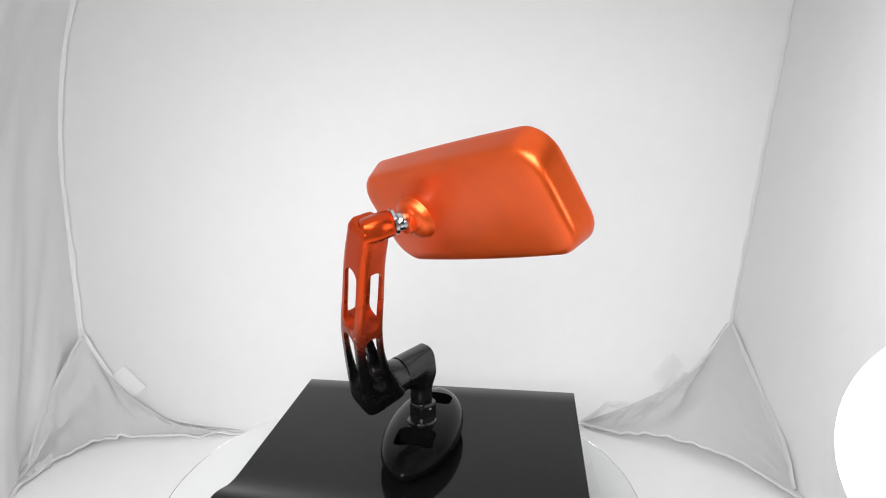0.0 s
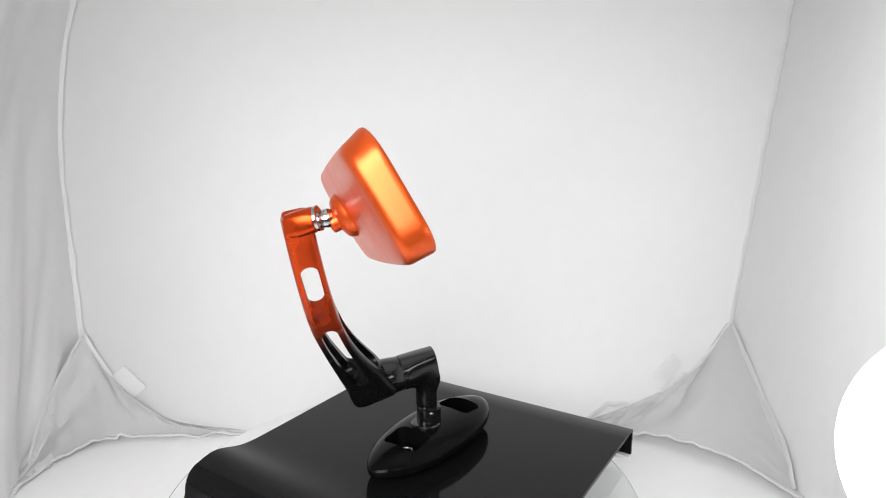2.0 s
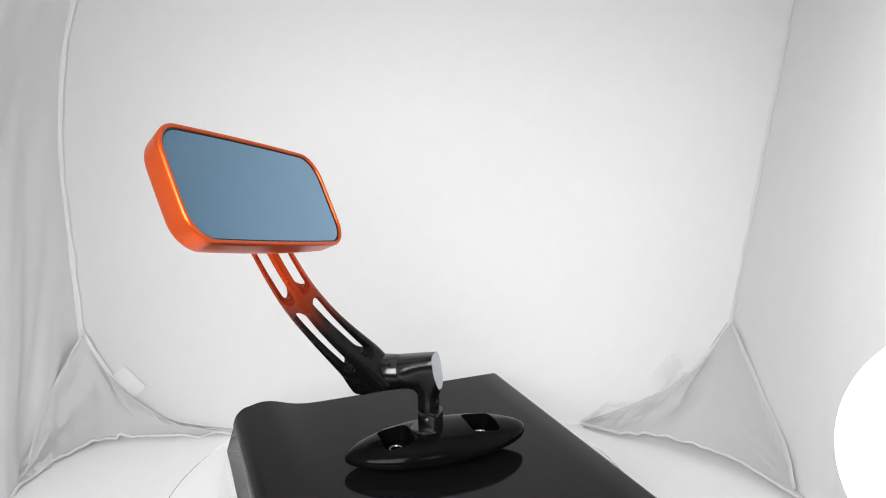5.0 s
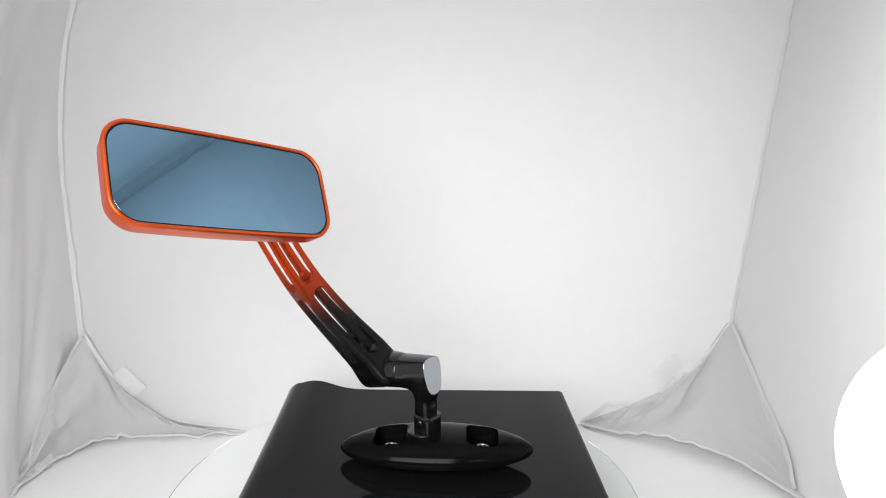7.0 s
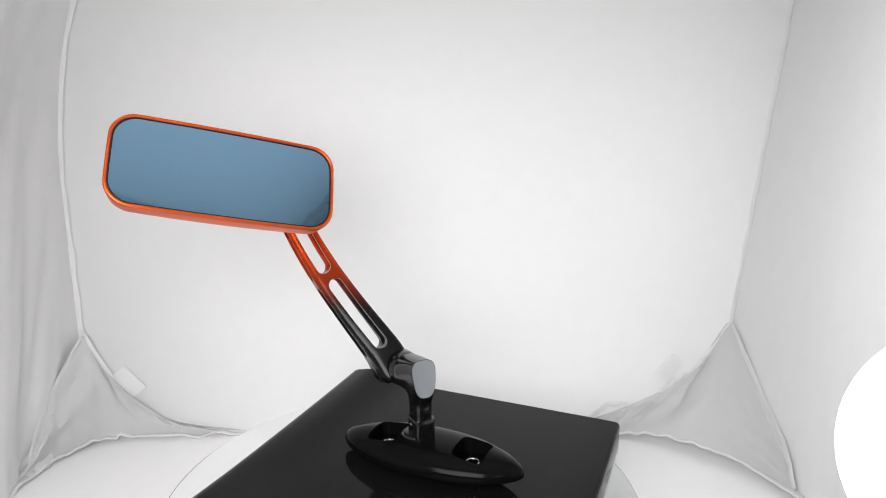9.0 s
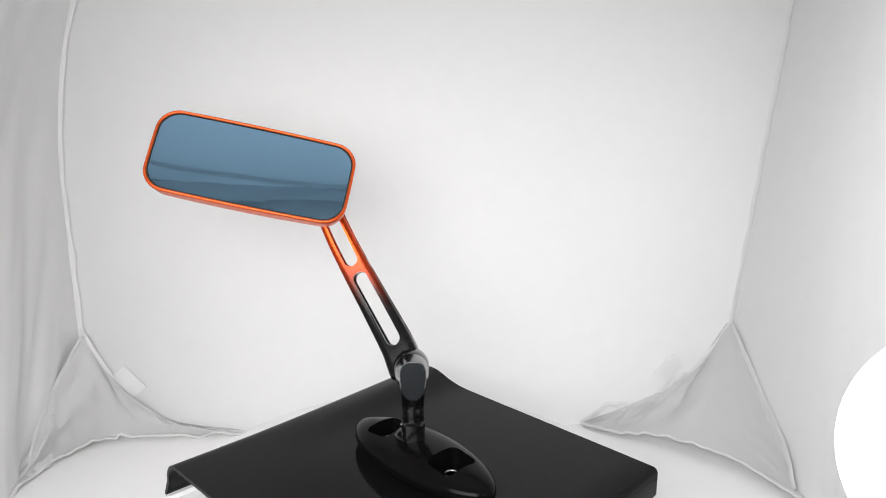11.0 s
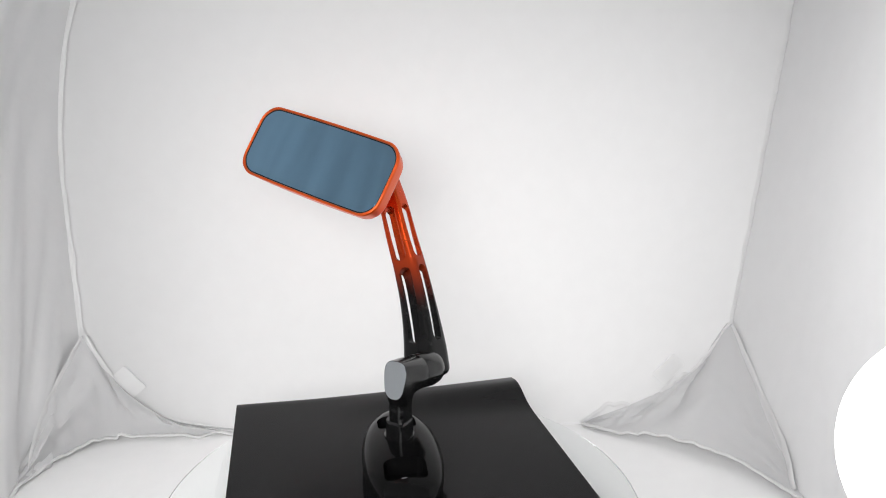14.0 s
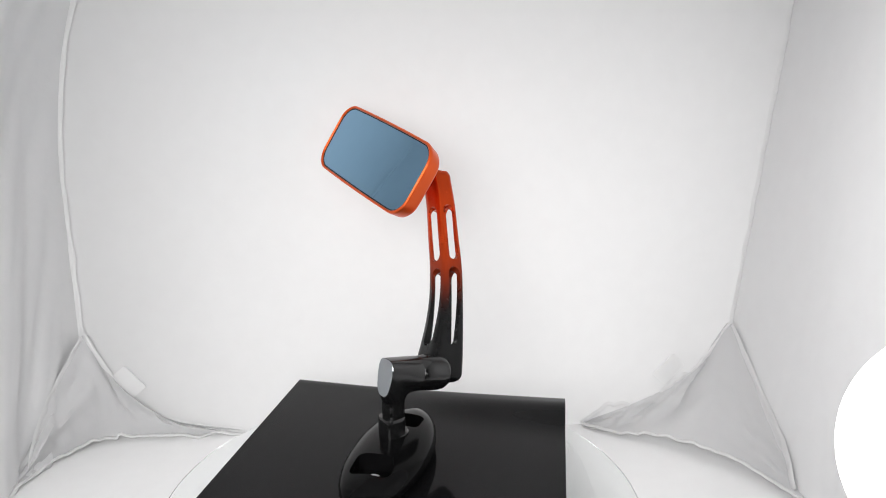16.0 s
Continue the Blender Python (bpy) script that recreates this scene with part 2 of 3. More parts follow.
def corner_patch(name, upper, lower, sag, seed):
    """The loose cloth sewn across a lower corner, between two seams."""
    a, b = spline(upper, 12), spline(lower, 12)
    n, m = 72, 14
    bm = bmesh.new()

    def at(line, u):
        f = u * (len(line) - 1)
        i = min(int(f), len(line) - 2)
        return line[i].lerp(line[i + 1], f - i)

    grid = []
    for i in range(n + 1):
        u = i / n
        p, q = at(a, u), at(b, u)
        row = []
        for j in range(m + 1):
            v = j / m
            w = p.lerp(q, v)
            bulge = sag * math.sin(math.pi * v) * min(1, (p - q).length / 0.06)
            crease = (0.012 * noise.noise((u * 8 + seed, v * 3.0, seed)) + 0.004 * noise.noise((u * 24, v * 6 + seed, 3.0))) * math.sin(math.pi * v)
            row.append(bm.verts.new(w + Vector((-0.6 if w.x < 0 else 0.6, 0.7, -0.4)) * (bulge + crease)))
        grid.append(row)
    for i in range(n):
        for j in range(m):
            bm.faces.new((grid[i][j], grid[i + 1][j], grid[i + 1][j + 1], grid[i][j + 1]))
    return tagged(part(name, bm, CLOTH_SHADED), "loose white cloth sewn across the tent's lower corner, its shade put into a greyer colour", "cloth", kind="structure")


def seam(points, radius, flat, hint=(0, 0, 1), wobble=0.0015, seed=0.0):
    line = spline(points, 10)
    line = [p + Vector((noise.noise((k * 0.35 + seed, 1.0, 0)), 0.0, noise.noise((k * 0.35, 9.0, seed)))) * wobble for k, p in enumerate(line)]
    return tagged(part("trim", tube(line, radius, 8, flat, hint), PIPING), "white piped seam of the tent cloth", "seam", kind="structure")


YB = Y_BACK - 0.0040
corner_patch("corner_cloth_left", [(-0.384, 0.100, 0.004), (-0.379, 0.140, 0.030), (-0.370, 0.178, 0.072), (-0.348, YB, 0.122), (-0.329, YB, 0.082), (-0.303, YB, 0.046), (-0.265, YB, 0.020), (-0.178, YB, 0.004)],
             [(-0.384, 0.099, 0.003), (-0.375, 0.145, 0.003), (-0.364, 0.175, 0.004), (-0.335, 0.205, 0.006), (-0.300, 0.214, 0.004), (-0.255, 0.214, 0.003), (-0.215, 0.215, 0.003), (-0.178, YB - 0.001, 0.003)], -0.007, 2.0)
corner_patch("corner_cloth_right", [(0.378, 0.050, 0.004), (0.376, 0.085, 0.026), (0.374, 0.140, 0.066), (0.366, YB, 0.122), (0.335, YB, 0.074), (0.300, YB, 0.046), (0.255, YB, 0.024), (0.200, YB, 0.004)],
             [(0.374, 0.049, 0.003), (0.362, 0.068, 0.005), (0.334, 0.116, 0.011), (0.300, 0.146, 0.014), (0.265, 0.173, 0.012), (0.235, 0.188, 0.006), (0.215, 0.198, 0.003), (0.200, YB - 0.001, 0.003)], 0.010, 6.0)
seam([(left_x(Y_BACK, z) + 0.001, YB, z) for z in (0.79, 0.6, 0.47, 0.38, 0.30, 0.21, 0.122)], 0.0019, 0.04, (0, 1, 0), wobble=0.0022, seed=1.0)
seam([(right_x(Y_BACK, z) - 0.001, YB, z) for z in (0.79, 0.6, 0.47, 0.38, 0.30, 0.21, 0.122)], 0.0024, 0.10, (0, 1, 0), wobble=0.0022, seed=2.0)
seam([(-0.348, YB - 0.001, 0.122), (-0.329, YB - 0.001, 0.082), (-0.303, YB - 0.001, 0.046), (-0.265, YB - 0.001, 0.020), (-0.178, YB - 0.001, 0.003)], 0.0030, 0.25, (0, 1, 0), seed=3.0)
seam([(0.366, YB, 0.122), (0.352, YB, 0.098), (0.330, YB, 0.068), (0.312, YB, 0.056), (0.293, YB, 0.040), (0.268, YB, 0.023), (0.234, YB, 0.026), (0.200, YB, 0.003)], 0.0026, 0.3, (0, 1, 0), wobble=0.004, seed=4.0)
seam([(-0.349, YB - 0.003, 0.120), (-0.367, 0.182, 0.076), (-0.374, 0.150, 0.042), (-0.377, 0.132, 0.006)], 0.0056, 0.12, (1, 0, 0), seed=5.0)
seam([(0.366, YB - 0.003, 0.120), (0.370, 0.146, 0.070), (0.370, 0.093, 0.036), (0.368, 0.066, 0.006)], 0.0050, 0.12, (1, 0, 0), seed=6.0)
seam([(-0.386, 0.060, 0.004), (-0.375, 0.140, 0.004), (-0.364, 0.172, 0.005), (-0.335, 0.203, 0.007), (-0.300, 0.212, 0.005), (-0.255, 0.212, 0.004), (-0.178, YB - 0.002, 0.003)], 0.0030, 0.4, wobble=0.005, seed=7.0)
seam([(0.374, 0.046, 0.004), (0.362, 0.066, 0.006), (0.334, 0.114, 0.012), (0.300, 0.144, 0.015), (0.265, 0.171, 0.013), (0.235, 0.186, 0.007), (0.200, YB - 0.002, 0.004)], 0.0028, 0.4, wobble=0.003, seed=8.0)


# the seams over the camera: along the top's edges and round its front corners
def high_seam(points, radius, seed):
    return seam(points, radius, 0.35, (0, 0, 1), 0.003, seed)


high_seam([(right_x(y, 0.775) - 0.006, y, 0.776) for y in (0.20, 0.08, -0.04, -0.16, -0.28, -0.34)], 0.0075, 11.0)
high_seam([(left_x(y, 0.70) + 0.008, y, 0.700 + 0.2 * max(0, y)) for y in (0.16, 0.06, -0.04, -0.13, -0.21)], 0.0050, 12.0)
high_seam([(-0.366, -0.21, 0.690), (-0.366, -0.265, 0.655), (-0.368, -0.315, 0.60), (-0.370, -0.370, 0.50), (-0.371, -0.405, 0.36)], 0.0062, 13.0)
high_seam([(-0.366, -0.21, 0.690), (-0.352, -0.275, 0.722), (-0.330, -0.335, 0.757), (-0.285, -0.378, 0.783), (-0.20, -0.396, 0.790), (-0.05, -0.412, 0.790), (0.12, -0.414, 0.790), (0.30, -0.414, 0.790)], 0.0050, 14.0)


def cloth_tab(x, z, tilt):
    """A small patch of white tape on the back cloth."""
    m = Matrix.Translation((x, Y_BACK - 0.0050, z)) @ Matrix.Rotation(radians(90), 4, "X") @ Matrix.Rotation(radians(tilt), 4, "Z")
    rr = rounded_rect(0.0165, 0.010, 0.002, 4)
    bm = loft([[m @ Vector((px, py, h)) for px, py in rr] for h in (-0.0006, 0.0004, 0.0006)])
    return tagged(part("fastening_tab", bm, TAB), "small white fastening tab on the back cloth", "tab")


cloth_tab(-0.306, 0.067, -50)
cloth_tab(0.298, 0.068, 48)


# the lamp beside the camera
def globe_lamp(x, y, z, r):
    lamp = tagged(new("globe_lamp"), "white frosted globe lamp, lit, on a slim stem", "lamp")
    lamp.location = (x, y, 0)
    prof = [(r * math.sin(a), z - r * math.cos(a)) for a in (math.pi * k / 28 for k in range(1, 28))]
    part("globe", lathe(prof, (0, 0, 0), (0, 0, 1), 64), GLOW, lamp, "glowing frosted globe")
    part("stem", lathe([(0.006, 0.006), (0.006, z - r * 0.98)], (0, 0, 0), (0, 0, 1), 20), WHITE_PLASTIC, lamp)
    part("foot", lathe([(0.045, 0.001), (0.045, 0.005), (0.04, 0.009), (0.006, 0.010)], (0, 0, 0), (0, 0, 1), 32), WHITE_PLASTIC, lamp)
    return lamp


way = (AIM - EYE).normalized()
side_x = way.cross(Vector((0, 0, 1))).normalized()
side_y = side_x.cross(way)
spot = EYE + (way + side_x * 0.790 - side_y * 0.302) * 0.20
globe_lamp(spot.x, spot.y, spot.z, 0.0394)

# ---------------------------------------------------------------- turntable
Z_DISC, R_DISC = 0.0585, 0.1905
DISC_X = -0.0045
turntable = thing("turntable", 0.0, "round clear glass turntable plate on a low white drum", "turntable")
part("glass_plate", lathe([(R_DISC - 0.001, Z_DISC - 0.004), (R_DISC, Z_DISC - 0.003), (R_DISC, Z_DISC - 0.001), (R_DISC - 0.0015, Z_DISC)], (0, 0, 0), (0, 0, 1), 128),
     CLEAR, turntable, "clear glass disc with a polished rim").visible_shadow = False
part("drum", lathe([(0.085, 0.002), (0.088, 0.006), (0.088, 0.042), (0.08, Z_DISC - 0.0041)], (0, 0, 0), (0, 0, 1), 64), WHITE_PLASTIC, turntable, "low white plastic drum")

# ---------------------------------------------------------------- riser
# corners of the bent sheet, in the turntable's space
C_A, C_B, C_C, C_D = (Vector(p) for p in ((-0.094, 0.176, 0.0865), (0.168, 0.116, 0.088), (0.110, -0.158, 0.0955), (-0.1450, -0.091, 0.096)))
riser = thing("riser", Z_DISC, "glossy black acrylic sheet bent into a low stand", "display stand")


def riser_mesh():
    """The sheet: flange, sharp fold, flat top, soft fold with a swell near one corner, flange."""
    bm = bmesh.new()
    nu, th, z0 = 24, 0.003, 0.0045
    rows = []
    for k in range(nu + 1):
        u = k / nu                                   # 0: open end by C_B and C_C, 1: open end by C_A and C_D
        fold, soft = C_B.lerp(C_A, u), C_C.lerp(C_D, u)
        fold, soft = fold - Vector((0, 0, Z_DISC)), soft - Vector((0, 0, Z_DISC))
        across = (soft - fold)
        out = Vector((across.x, across.y, 0)).normalized()
        swell = 0.009 * max(0, (u - 0.25) / 0.75) ** 1.3
        line = [Vector((fold.x, fold.y, z0)), Vector((fold.x, fold.y, fold.z - 0.004)), fold + out * 0.0012 - Vector((0, 0, 0.0012)), fold + out * 0.004]
        for s in [0.1 * j for j in range(1, 7)] + [0.64 + 0.022 * j for j in range(15)]:
            lift = swell * math.exp(-((s - 0.90) / 0.085) ** 2)
            line.append(fold.lerp(soft, s) + Vector((0, 0, lift)))
        last, r = line[-1], 0.018
        end = soft
        for j in range(1, 9):
            a = radians(90 * j / 8)
            line.append(last + out * (end - last).length * math.sin(a) - Vector((0, 0, r * (1 - math.cos(a)))))
        line.append(Vector((line[-1].x, line[-1].y, z0)) + out * 0.007)
        rows.append(line)
    outer, inner = [], []
    for line in rows:
        o, q = [], []
        for j, p in enumerate(line):
            d = line[min(j + 1, len(line) - 1)] - line[max(j - 1, 0)]
            flat = Vector((across.x, across.y, 0)).normalized()
            nx, nz = -d.z, d.dot(flat)
            nrm = (flat * nx + Vector((0, 0, nz))).normalized()
            o.append(bm.verts.new(p))
            q.append(bm.verts.new(p - nrm * th))
        outer.append(o)
        inner.append(q)
    m = len(rows[0])
    for k in range(nu):
        for j in range(m - 1):
            bm.faces.new((outer[k][j], outer[k + 1][j], outer[k + 1][j + 1], outer[k][j + 1]))
            bm.faces.new((inner[k][j], inner[k][j + 1], inner[k + 1][j + 1], inner[k + 1][j]))
        for j in (0, m - 1):
            bm.faces.new((outer[k][j], inner[k][j], inner[k + 1][j], outer[k + 1][j]))
    for k in (0, nu):
        for j in range(m - 1):
            bm.faces.new((outer[k][j], outer[k][j + 1], inner[k][j + 1], inner[k][j]))
    return bm


part("sheet", riser_mesh(), ACRYLIC, riser, angle=50)
for a, b in ((C_A, C_B), (C_D, C_C)):
    d = (b - a)
    d.z = 0
    side = Vector((-d.y, d.x, 0)).normalized()
    if side.dot(-a) < 0:
        side = -side
    slip = 0.0015 if a is C_A else -0.0055
    p0, p1 = Vector((a.x, a.y, 0)) + side * slip, Vector((b.x, b.y, 0)) + side * slip
    rings = []
    for p in (p0, p1):
        rings.append([p + side * sx + Vector((0, 0, z)) for sx, z in ((-0.002, 0.0005), (0.006, 0.0005), (0.006, 0.0044), (-0.002, 0.0044))])
    part("edge_strip", loft(rings), WHITE_PLASTIC, riser, "white plastic edge strip")

# ---------------------------------------------------------------- the motorcycle mirror
Z_PLATE = 0.0915
bike_mirror = thing("motorcycle_mirror", 0.0, "motorcycle mirror, orange head on an orange-to-black slotted arm", "mirror")

BASE_C = Vector((0.0135, 0.020, 0))
BASE_AX = Vector((0.275, 0.961, 0)).normalized()
BASE_SD = Vector((-BASE_AX.y, BASE_AX.x, 0))
BASE_L, BASE_W, Z_RIM = 0.0765, 0.0308, 0.1005


def base_point(x, y, z):
    return BASE_C + BASE_AX * x + BASE_SD * y + Vector((0, 0, z))


def base_mesh():
    """A pointed oval with a rolled rim and a domed top."""
    n = 72
    outline = []
    for i in range(n):
        a = 2 * math.pi * i / n
        c, s = math.cos(a), math.sin(a)
        x = BASE_L * (abs(c) ** 0.92) * (1 if c > 0 else -1)
        outline.append((x, BASE_W * (abs(s) ** 1.22) * (1 if s > 0 else -1)))
    levels = [(0.90, 0.0), (0.975, 0.0), (0.994, 0.0006), (1.0, 0.0016), (1.0, 0.0042), (0.994, 0.0056), (0.970, 0.0076), (0.90, 0.0106), (0.77, 0.0136), (0.59, 0.0157), (0.39, 0.0170), (0.17, 0.0176)]
    return loft([[base_point(x * k, y * k, Z_RIM + z) for x, y in outline] for k, z in levels])


base = part("base", base_mesh(), BASE_BLACK, bike_mirror, "satin black pointed oval foot with two bolt pockets", 40)
pockets = []
for side in (-1, 1):
    rr = rounded_rect(0.0125, 0.0155, 0.006, 6)
    pockets.append(part("pocket", loft([[base_point(x + side * 0.036, y - 0.001, Z_RIM + z) for x, y in rr] for z in (0.0030, 0.05)]), BLACK))
cut(base, pockets)
for side in (-1, 1):
    c = base_point(side * 0.036, -0.001, Z_RIM + 0.0031)
    ring = []
    for k in range(13):
        a = 2 * math.pi * k / 12
        ring.append((0.0050 + 0.0010 * math.cos(a), 0.0009 + 0.0010 * math.sin(a)))
    part("bolt_ring", lathe(ring[:-1] + [ring[0]], c, (0, 0, 1), 28), STEEL, bike_mirror, "bright steel ring in the bolt pocket")
    part("stud", lathe([(0.006, Z_PLATE + 0.0003), (0.006, Z_RIM + 0.001)], base_point(side * 0.036, 0, 0), (0, 0, 1), 24), RUBBER, bike_mirror)

# post
POST = Vector((0.0125, 0.0130, 0))
U1 = Vector((-0.81, -0.58, -0.17)).normalized()
TWIST = Matrix.Rotation(math.atan2(U1.y, U1.x), 4, "Z")
part("hub", lathe([(0.0118, Z_RIM + 0.010), (0.0118, Z_RIM + 0.0182), (0.0108, Z_RIM + 0.0194), (0.0085, Z_RIM + 0.0196)], POST + BASE_AX * -0.004, (0, 0, 1), 40), BLACK, bike_mirror)
rings = []
for z, h in ((0.113, 0.0090), (0.130, 0.0090), (0.1328, 0.0089), (0.1337, 0.0086)):
    rings.append(super_ring(Matrix.Translation(POST + Vector((0, 0, z))) @ TWIST, h, h, 4.0))
post = part("post", loft(rings), BLACK, bike_mirror)
part("set_screw", lathe([(0.0014, 0.0), (0.0014, 0.0010), (0.0010, 0.0013)], POST + Vector((0, 0, 0.1285)) - U1.cross(Vector((0, 0, 1))) * 0.0084, -U1.cross(Vector((0, 0, 1))), 16), STEEL, post, "small steel set screw")

# elbow: up from the post, then level towards the arm, with a flat on its outer side
ELBOW_Z = 0.1669


FLAT_N = (-U1 + Vector((0, 0, 0.02))).normalized()
FLAT_P = POST - U1 * 0.0068 + Vector((0, 0, 0.160))
LEVEL = Vector((U1.x, U1.y, 0)).normalized()


def elbow_mesh():
    """A stem that bends into a level barrel round a small inner fillet; its outer end is cut flat."""
    pivot = POST + LEVEL * 0.0150 + Vector((0, 0, 0.1455))
    fillet, top = 0.005, 0.0322
    last = math.radians(99.8)
    rings = []
    for z in (0.1335, 0.1345, 0.139, 0.1425):
        r = 0.0082 if z < 0.134 else 0.0084
        rings.append(super_ring(Matrix.Translation(POST + LEVEL * 0.00165 + Vector((0, 0, z))) @ TWIST @ Matrix.Rotation(math.pi, 4, "Z"), r, r, 2.3, 48))
    for k in range(29):
        a = last * k / 28
        u = k / 28
        e = -LEVEL * math.cos(a) + Vector((0, 0, math.sin(a)))
        spare = 0.0050 * min(1, a / math.radians(32)) ** 1.3
        side = (0.0215 + spare) / max(0.02, math.cos(a))
        over = top / max(0.02, math.cos(a - last))
        far = (side ** -14 + over ** -14) ** (-1 / 14) if a < math.pi / 2 else over
        half = (far - fillet) / 2
        bell = math.sin(math.pi * u)
        w = 0.0086 + 0.0046 * u ** 1.6
        across = LEVEL.cross(Vector((0, 0, 1)))
        m = Matrix((e, across, e.cross(across))).transposed().to_4x4()
        rings.append(super_ring(Matrix.Translation(pivot + e * (fillet + half)) @ m, half, w, 2.25 + 0.75 * bell, 48))
    end = rings[-1]
    rings.append([p + U1 * 0.0035 for p in end])
    rings.append([p + U1 * 0.0042 for p in end])
    bm = loft(rings)
    bmesh.ops.recalc_face_normals(bm, faces=bm.faces[:])
    got = bmesh.ops.bisect_plane(bm, geom=bm.verts[:] + bm.edges[:] + bm.faces[:], dist=1e-6, plane_co=FLAT_P, plane_no=FLAT_N, clear_outer=True)
    rim = [v for v in got["geom_cut"] if isinstance(v, bmesh.types.BMVert)]
    edges = [x for x in got["geom_cut"] if isinstance(x, bmesh.types.BMEdge)]
    mid = sum((v.co for v in rim), Vector()) / len(rim)
    fm = frame_of(FLAT_N)
    x, y = fm.col[0].to_3d(), fm.col[1].to_3d()
    rim.sort(key=lambda v: math.atan2((v.co - mid).dot(y), (v.co - mid).dot(x)))
    outline = [v.co.copy() for v in rim]
    bmesh.ops.holes_fill(bm, edges=edges, sides=0)
    return bm, outline, mid


elbow_bm, OUTLINE, FACE_MID = elbow_mesh()
elbow = part("elbow", elbow_bm, BLACK, bike_mirror, "satin black elbow with a flat oval end", 30)
rings = []
for k, h in ((0.975, -0.0010), (0.975, 0.0001), (0.955, 0.0004)):
    rings.append([FACE_MID + (p - FACE_MID) * k + FLAT_N * h for p in OUTLINE])
part("end_face", loft(rings), CAP, elbow, "polished dark metal oval end face")
JOINT = POST + Vector((0, 0, ELBOW_Z)) + U1 * 0.0225
part("joint_ring", lathe([(0.0126, 0), (0.0126, 0.0006)], JOINT, U1, 40), RUBBER, bike_mirror)

# arm
ARM = [(-0.0285, -0.0185, 0.1470), (-0.0292, -0.0245, 0.1575), (-0.0300, -0.0320, 0.1705), (-0.0310, -0.0530, 0.1990), (-0.0312, -0.0735, 0.2280), (-0.0294, -0.0877, 0.2525), (-0.0275, -0.1005, 0.2780), (-0.0248, -0.1112, 0.2975), (-0.0240, -0.1152, 0.3060)]
LINE = spline(ARM, 10)
LENS = [0.0]
for a, b in zip(LINE, LINE[1:]):
    LENS.append(LENS[-1] + (b - a).length)
N_REF = Vector((0.82, 0.48, 0.31))


def arm_frame(s):
    """The place and axes on the arm's middle line at the length s: x and y across its faces."""
    s = max(0, min(LENS[-1] - 1e-6, s))
    i = max(k for k in range(len(LENS) - 1) if LENS[k] <= s)
    u = (s - LENS[i]) / (LENS[i + 1] - LENS[i])
    p = LINE[i].lerp(LINE[i + 1], u)
    d0 = LINE[min(i + 2, len(LINE) - 1)] - LINE[max(i - 1, 0)]
    z = d0.normalized()
    x = (N_REF - z * N_REF.dot(z)).normalized()
    y = z.cross(x)
    return Matrix.Translation(p) @ Matrix((x, y, z)).transposed().to_4x4()


S_END = LENS[-1]


def arm_half(s):
    """Half widths across the two pairs of faces, and the shift of the middle."""
    u = s / S_END
    low = max(0, 1 - s / 0.09)
    flare = 0.0160 * max(0, 1 - s / 0.080) ** 1.7
    hx = 0.0116 - 0.0024 * u - 0.0008 * low
    return hx + flare * 0.5, 0.0146 - 0.0046 * u, flare * 0.5 + 0.0012 * low, 0.0018


SLOTS = ((0.027, 0.0965), (0.1035, 0.154))
WIN_X, WIN_Y = 0.0058, 0.0061          # half widths of the windows


def arm_mesh():
    """Solid heel, bridge and top, joined by four corner rails round the open windows."""
    bm = bmesh.new()

    def solid(s0, s1, n):
        rings = []
        for k in range(n + 1):
            s = s0 + (s1 - s0) * k / n
            hx, hy, dx, dy = arm_half(s)
            edge = min(1, 0.84 + 0.16 * (S_END - s) / 0.0035)
            if s < 0.008:
                edge = 0.70 + 0.30 * math.sqrt(1 - (1 - s / 0.008) ** 2)
            rings.append(super_ring(arm_frame(s) @ Matrix.Translation((dx, dy, 0)), hx * edge, hy * edge, 6.0, 48))
        start = len(bm.verts)
        loft(rings, (False, False), bm=bm)
        bm.verts.ensure_lookup_table()
        first, last = list(bm.verts[start:start + 48]), list(bm.verts[-48:])
        for s, rim in ((s0, first), (s1, last)):
            _, _, dx, dy = arm_half(s)
            mid = bm.verts.new(arm_frame(s) @ Vector((dx, dy, 0)))
            for i in range(48):
                bm.faces.new((rim[i], rim[(i + 1) % 48], mid))

    (a0, a1), (b0, b1) = SLOTS
    solid(0, a0, 16)
    solid(a1, b0, 6)
    solid(b1, S_END, 16)
    for s0, s1 in SLOTS:
        for qx, qy in ((1, 1), (-1, 1), (-1, -1), (1, -1)):
            rings = []
            for k in range(41):
                s = s0 + (s1 - s0) * 0.5 * (1 - math.cos(math.pi * k / 40))
                e = min(s - s0, s1 - s)
                f = 1.0 if e >= WIN_Y else math.sqrt(max(0, 1 - (1 - e / WIN_Y) ** 2))
                hx, hy, dx, dy = arm_half(s)
                wx, wy = max(0.00008, WIN_X * f), max(0.00008, WIN_Y * f)
                p0, p1 = math.atan(wy / hy), math.pi / 2 - math.atan(wx / hx)
                pts = []
                for j in range(9):
                    a = p0 + (p1 - p0) * j / 8
                    c, q = math.cos(a), math.sin(a)
                    r = (c ** 6 + q ** 6) ** (-1 / 6)
                    pts.append((hx * r * c, hy * r * q))
                cut_in = 0.0016 * f
                pts += [(wx, wy + cut_in), (wx + cut_in, wy)]
                m = arm_frame(s) @ Matrix.Translation((dx, dy, 0))
                ring = [m @ Vector((qx * x, qy * y, 0)) for x, y in pts]
                rings.append(ring if qx * qy > 0 else ring[::-1])
            loft(rings, bm=bm)
    bmesh.ops.remove_doubles(bm, verts=bm.verts, dist=0.00006)
    return bm


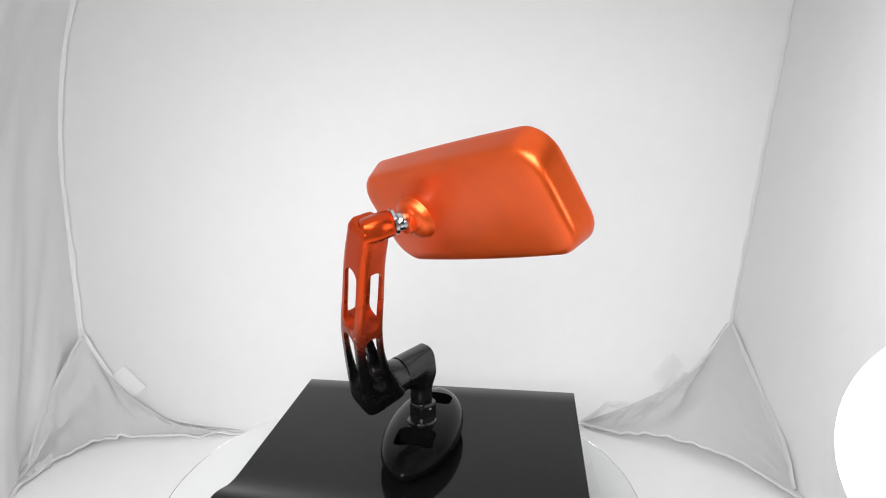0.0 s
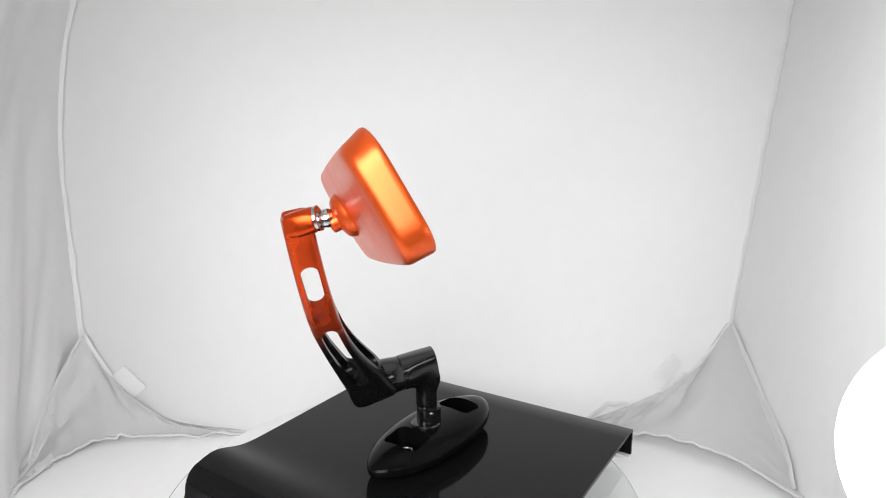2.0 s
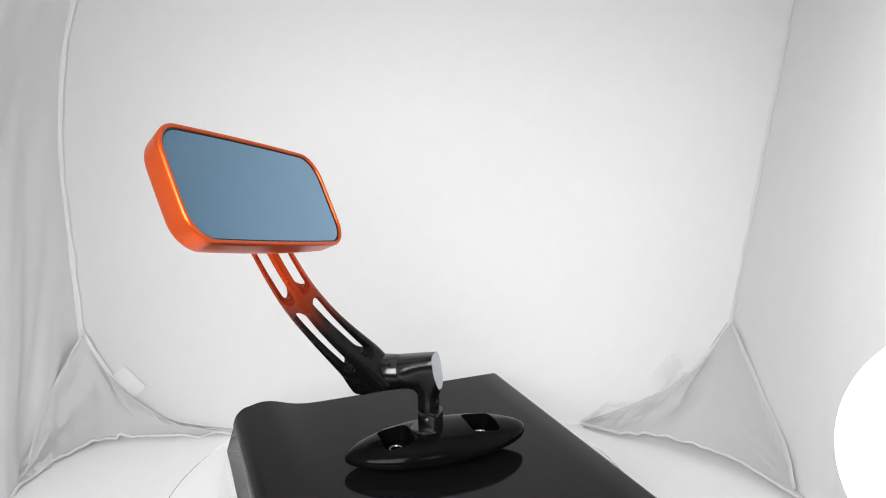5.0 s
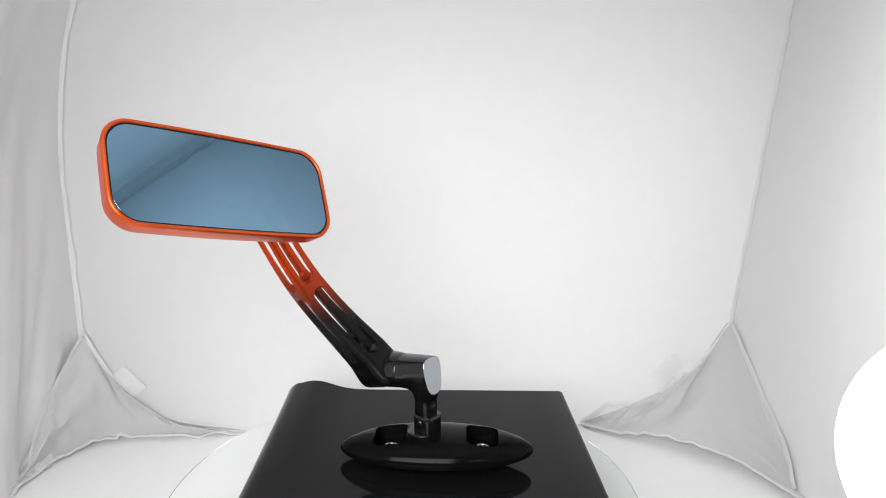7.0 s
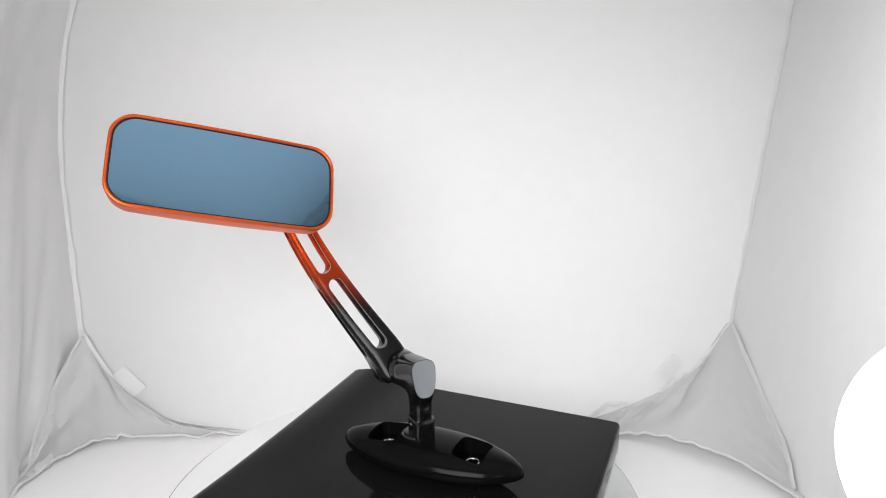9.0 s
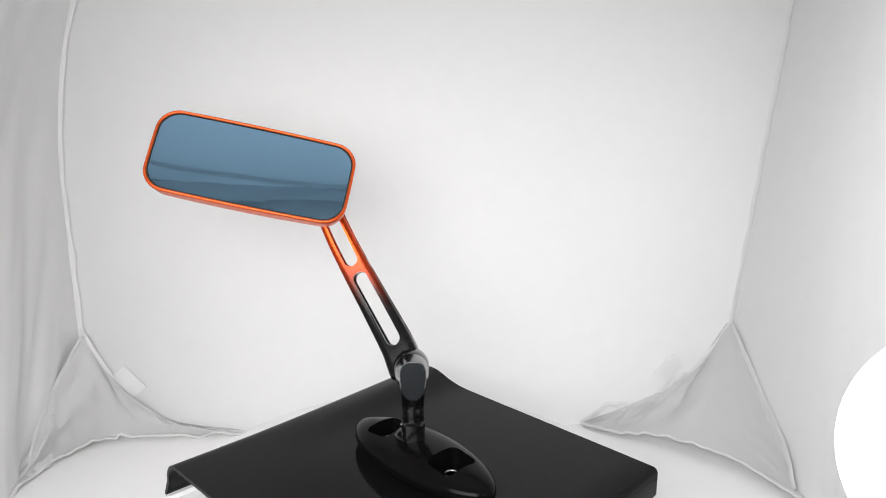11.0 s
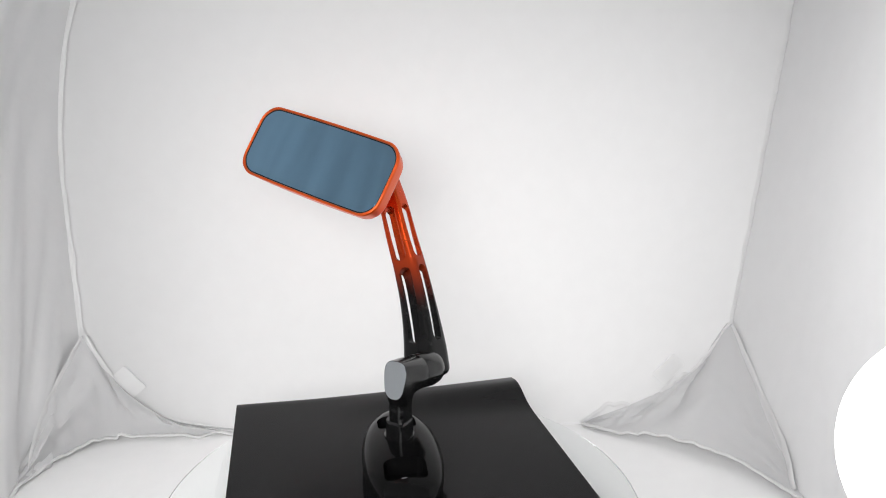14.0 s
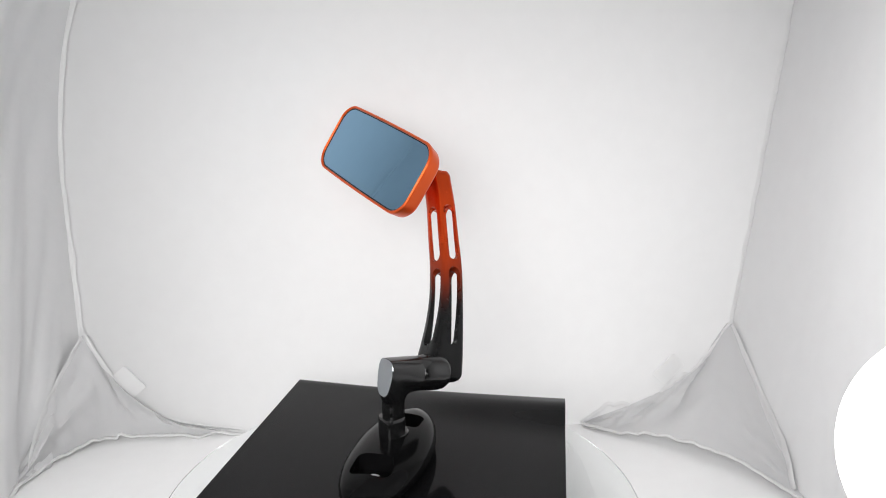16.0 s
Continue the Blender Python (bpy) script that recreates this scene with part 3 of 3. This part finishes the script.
arm = part("arm", arm_mesh(), FADE, bike_mirror, "square slotted arm fading from orange to black", 38)
lower = JOINT + U1 * 0.0006
heel = lower + U1 * 0.0290
d = (heel - lower)
part("arm_foot", lathe([(0.0130, 0.0), (0.0135, 0.0006), (0.0143, d.length * 0.35), (0.0148, d.length * 0.62), (0.0142, d.length * 0.80), (0.0125, d.length * 0.92), (0.0085, d.length)], lower, d, 40), BLACK, arm, "black round foot of the arm")

# ball joint between arm and head
BOSS = Vector((0.0007, -0.1055, 0.3065))
HEAD_X = Vector((0.5353, -0.8192, 0.2120)).normalized()
HEAD_Y = Vector((-0.4936, -0.1058, 0.8632))
HEAD_Y = (HEAD_Y - HEAD_X * HEAD_Y.dot(HEAD_X)).normalized()
HEAD_N = -HEAD_X.cross(HEAD_Y)
TIP = Vector((-0.0235, -0.1155, 0.3025))
END = Vector((-0.0115, -0.1130, 0.3060))
d = END - TIP
rings = []
for k, (h, u) in enumerate(((0.0062, -0.46), (0.0074, -0.34), (0.0079, 0.2), (0.0079, 0.85), (0.0071, 1.0))):
    rings.append(super_ring(Matrix.Translation(TIP + d * u) @ frame_of(d), h, h, 3.4 if u < 0.5 else 2.4, 40))
part("arm_head", loft(rings), FADE, arm, "orange socket at the arm's top")
part("lock_ring", lathe([(0.0066, 0), (0.0078, 0.0004), (0.0078, 0.0022), (0.0068, 0.0026)], END, d, 32), STEEL, bike_mirror, "bright steel lock ring")
prof = [(0.0058 * math.sin(a), 0.0065 - 0.0058 * math.cos(a)) for a in (math.pi * k / 14 for k in range(1, 12))]
part("ball_stud", lathe(prof + [(0.0032, 0.012), (0.0032, 0.019)], END, BOSS - END, 28), STEEL, bike_mirror, "bright steel ball stud")

# head
G_MID = Vector((0.0336, -0.1224, 0.3218))
HEAD = Matrix.Translation(G_MID) @ Matrix((HEAD_X, HEAD_Y, HEAD_N)).transposed().to_4x4()
HX, HY, HR, HD = 0.0783, 0.0336, 0.0165, 0.0158


def head_ring(inset, z, k=0.0):
    """The head's outline at the depth z; k is how far it has drawn in towards the back."""
    hx, hy = HX - inset - 0.0007 * k, HY - inset - 0.0011 * k
    corners = rounded_rect(hx, hy, max(0.003, HR - inset * 0.55), 8)
    out = []
    for i, (x, y) in enumerate(corners):
        out.append((x, y))
        if i % 9 == 8:                                # the straight stretches get points of their own
            nx, ny = corners[(i + 1) % len(corners)]
            out += [(x + (nx - x) * j / 8, y + (ny - y) * j / 8) for j in range(1, 8)]
    pts = []
    for x, y in out:
        bow = 0.0012 + (0.0012 * k if y < 0 else 0.0)
        pts.append(HEAD @ Vector((x - 0.0005 * k + 0.0008 * (x / HX) * (1 - (y / HY) ** 2), y - 0.0011 * k + bow * (y / HY) * max(0, 1 - (x / HX) ** 2), z)))
    return pts


levels = [(0.022, -HD - 0.0008, 1), (0.010, -HD - 0.0003, 1), (0.0052, -HD + 0.0001, 1), (0.0036, -HD + 0.0006, 1), (0.0024, -HD + 0.0014, 1), (0.0015, -HD + 0.0026, 0.95), (0.0010, -HD + 0.0042, 0.85), (0.0006, -0.0070, 0.5), (0.0002, -0.0030, 0.15), (0.0, -0.0008, 0),
          (0.0003, 0.0004, 0), (0.0009, 0.0009, 0), (0.0017, 0.0009, 0), (0.0022, 0.0004, 0), (0.0023, -0.0025, 0)]
housing = part("housing", loft([head_ring(i, z, k) for i, z, k in levels]), ORANGE, bike_mirror, "orange satin metal mirror housing", 50)
part("gasket", loft([head_ring(i, z) for i, z in ((0.0024, -0.0024), (0.0024, -0.0004), (0.0032, -0.0004), (0.0032, -0.0024))]), RUBBER, bike_mirror, "thin black gasket round the glass")
part("mirror_glass", loft([head_ring(i, z) for i, z in ((0.0030, -0.0023), (0.0030, -0.0009), (0.0034, -0.0006))]), MIRROR, bike_mirror, "blue-tinted mirror glass", 20)
back = Vector(BOSS) + Vector((-0.0012, 0, -0.0016))
back = back - HEAD_N * ((back - G_MID).dot(HEAD_N) + HD)
part("boss", lathe([(0.0160, -0.0006), (0.0149, 0.0004), (0.0142, 0.0018), (0.0132, 0.0038), (0.0114, 0.0054), (0.0086, 0.0064), (0.0064, 0.0070), (0.0060, 0.0110), (0.0052, 0.0117), (0.0040, 0.0108)], back, -HEAD_N, 40), ORANGE, housing, "round orange boss on the back")


# ---------------------------------------------------------------- what turns
def motions():
    for ob, z in ((turntable, 0.0), (riser, Z_DISC), (bike_mirror, 0.0)):
        x = DISC_X if ob is turntable else 0.0
        walk(ob, [(t, pose(x, 0, z, 0, 0, -TURN * t + UNEVEN.get(t, 0))) for t in range(17)])


motions()
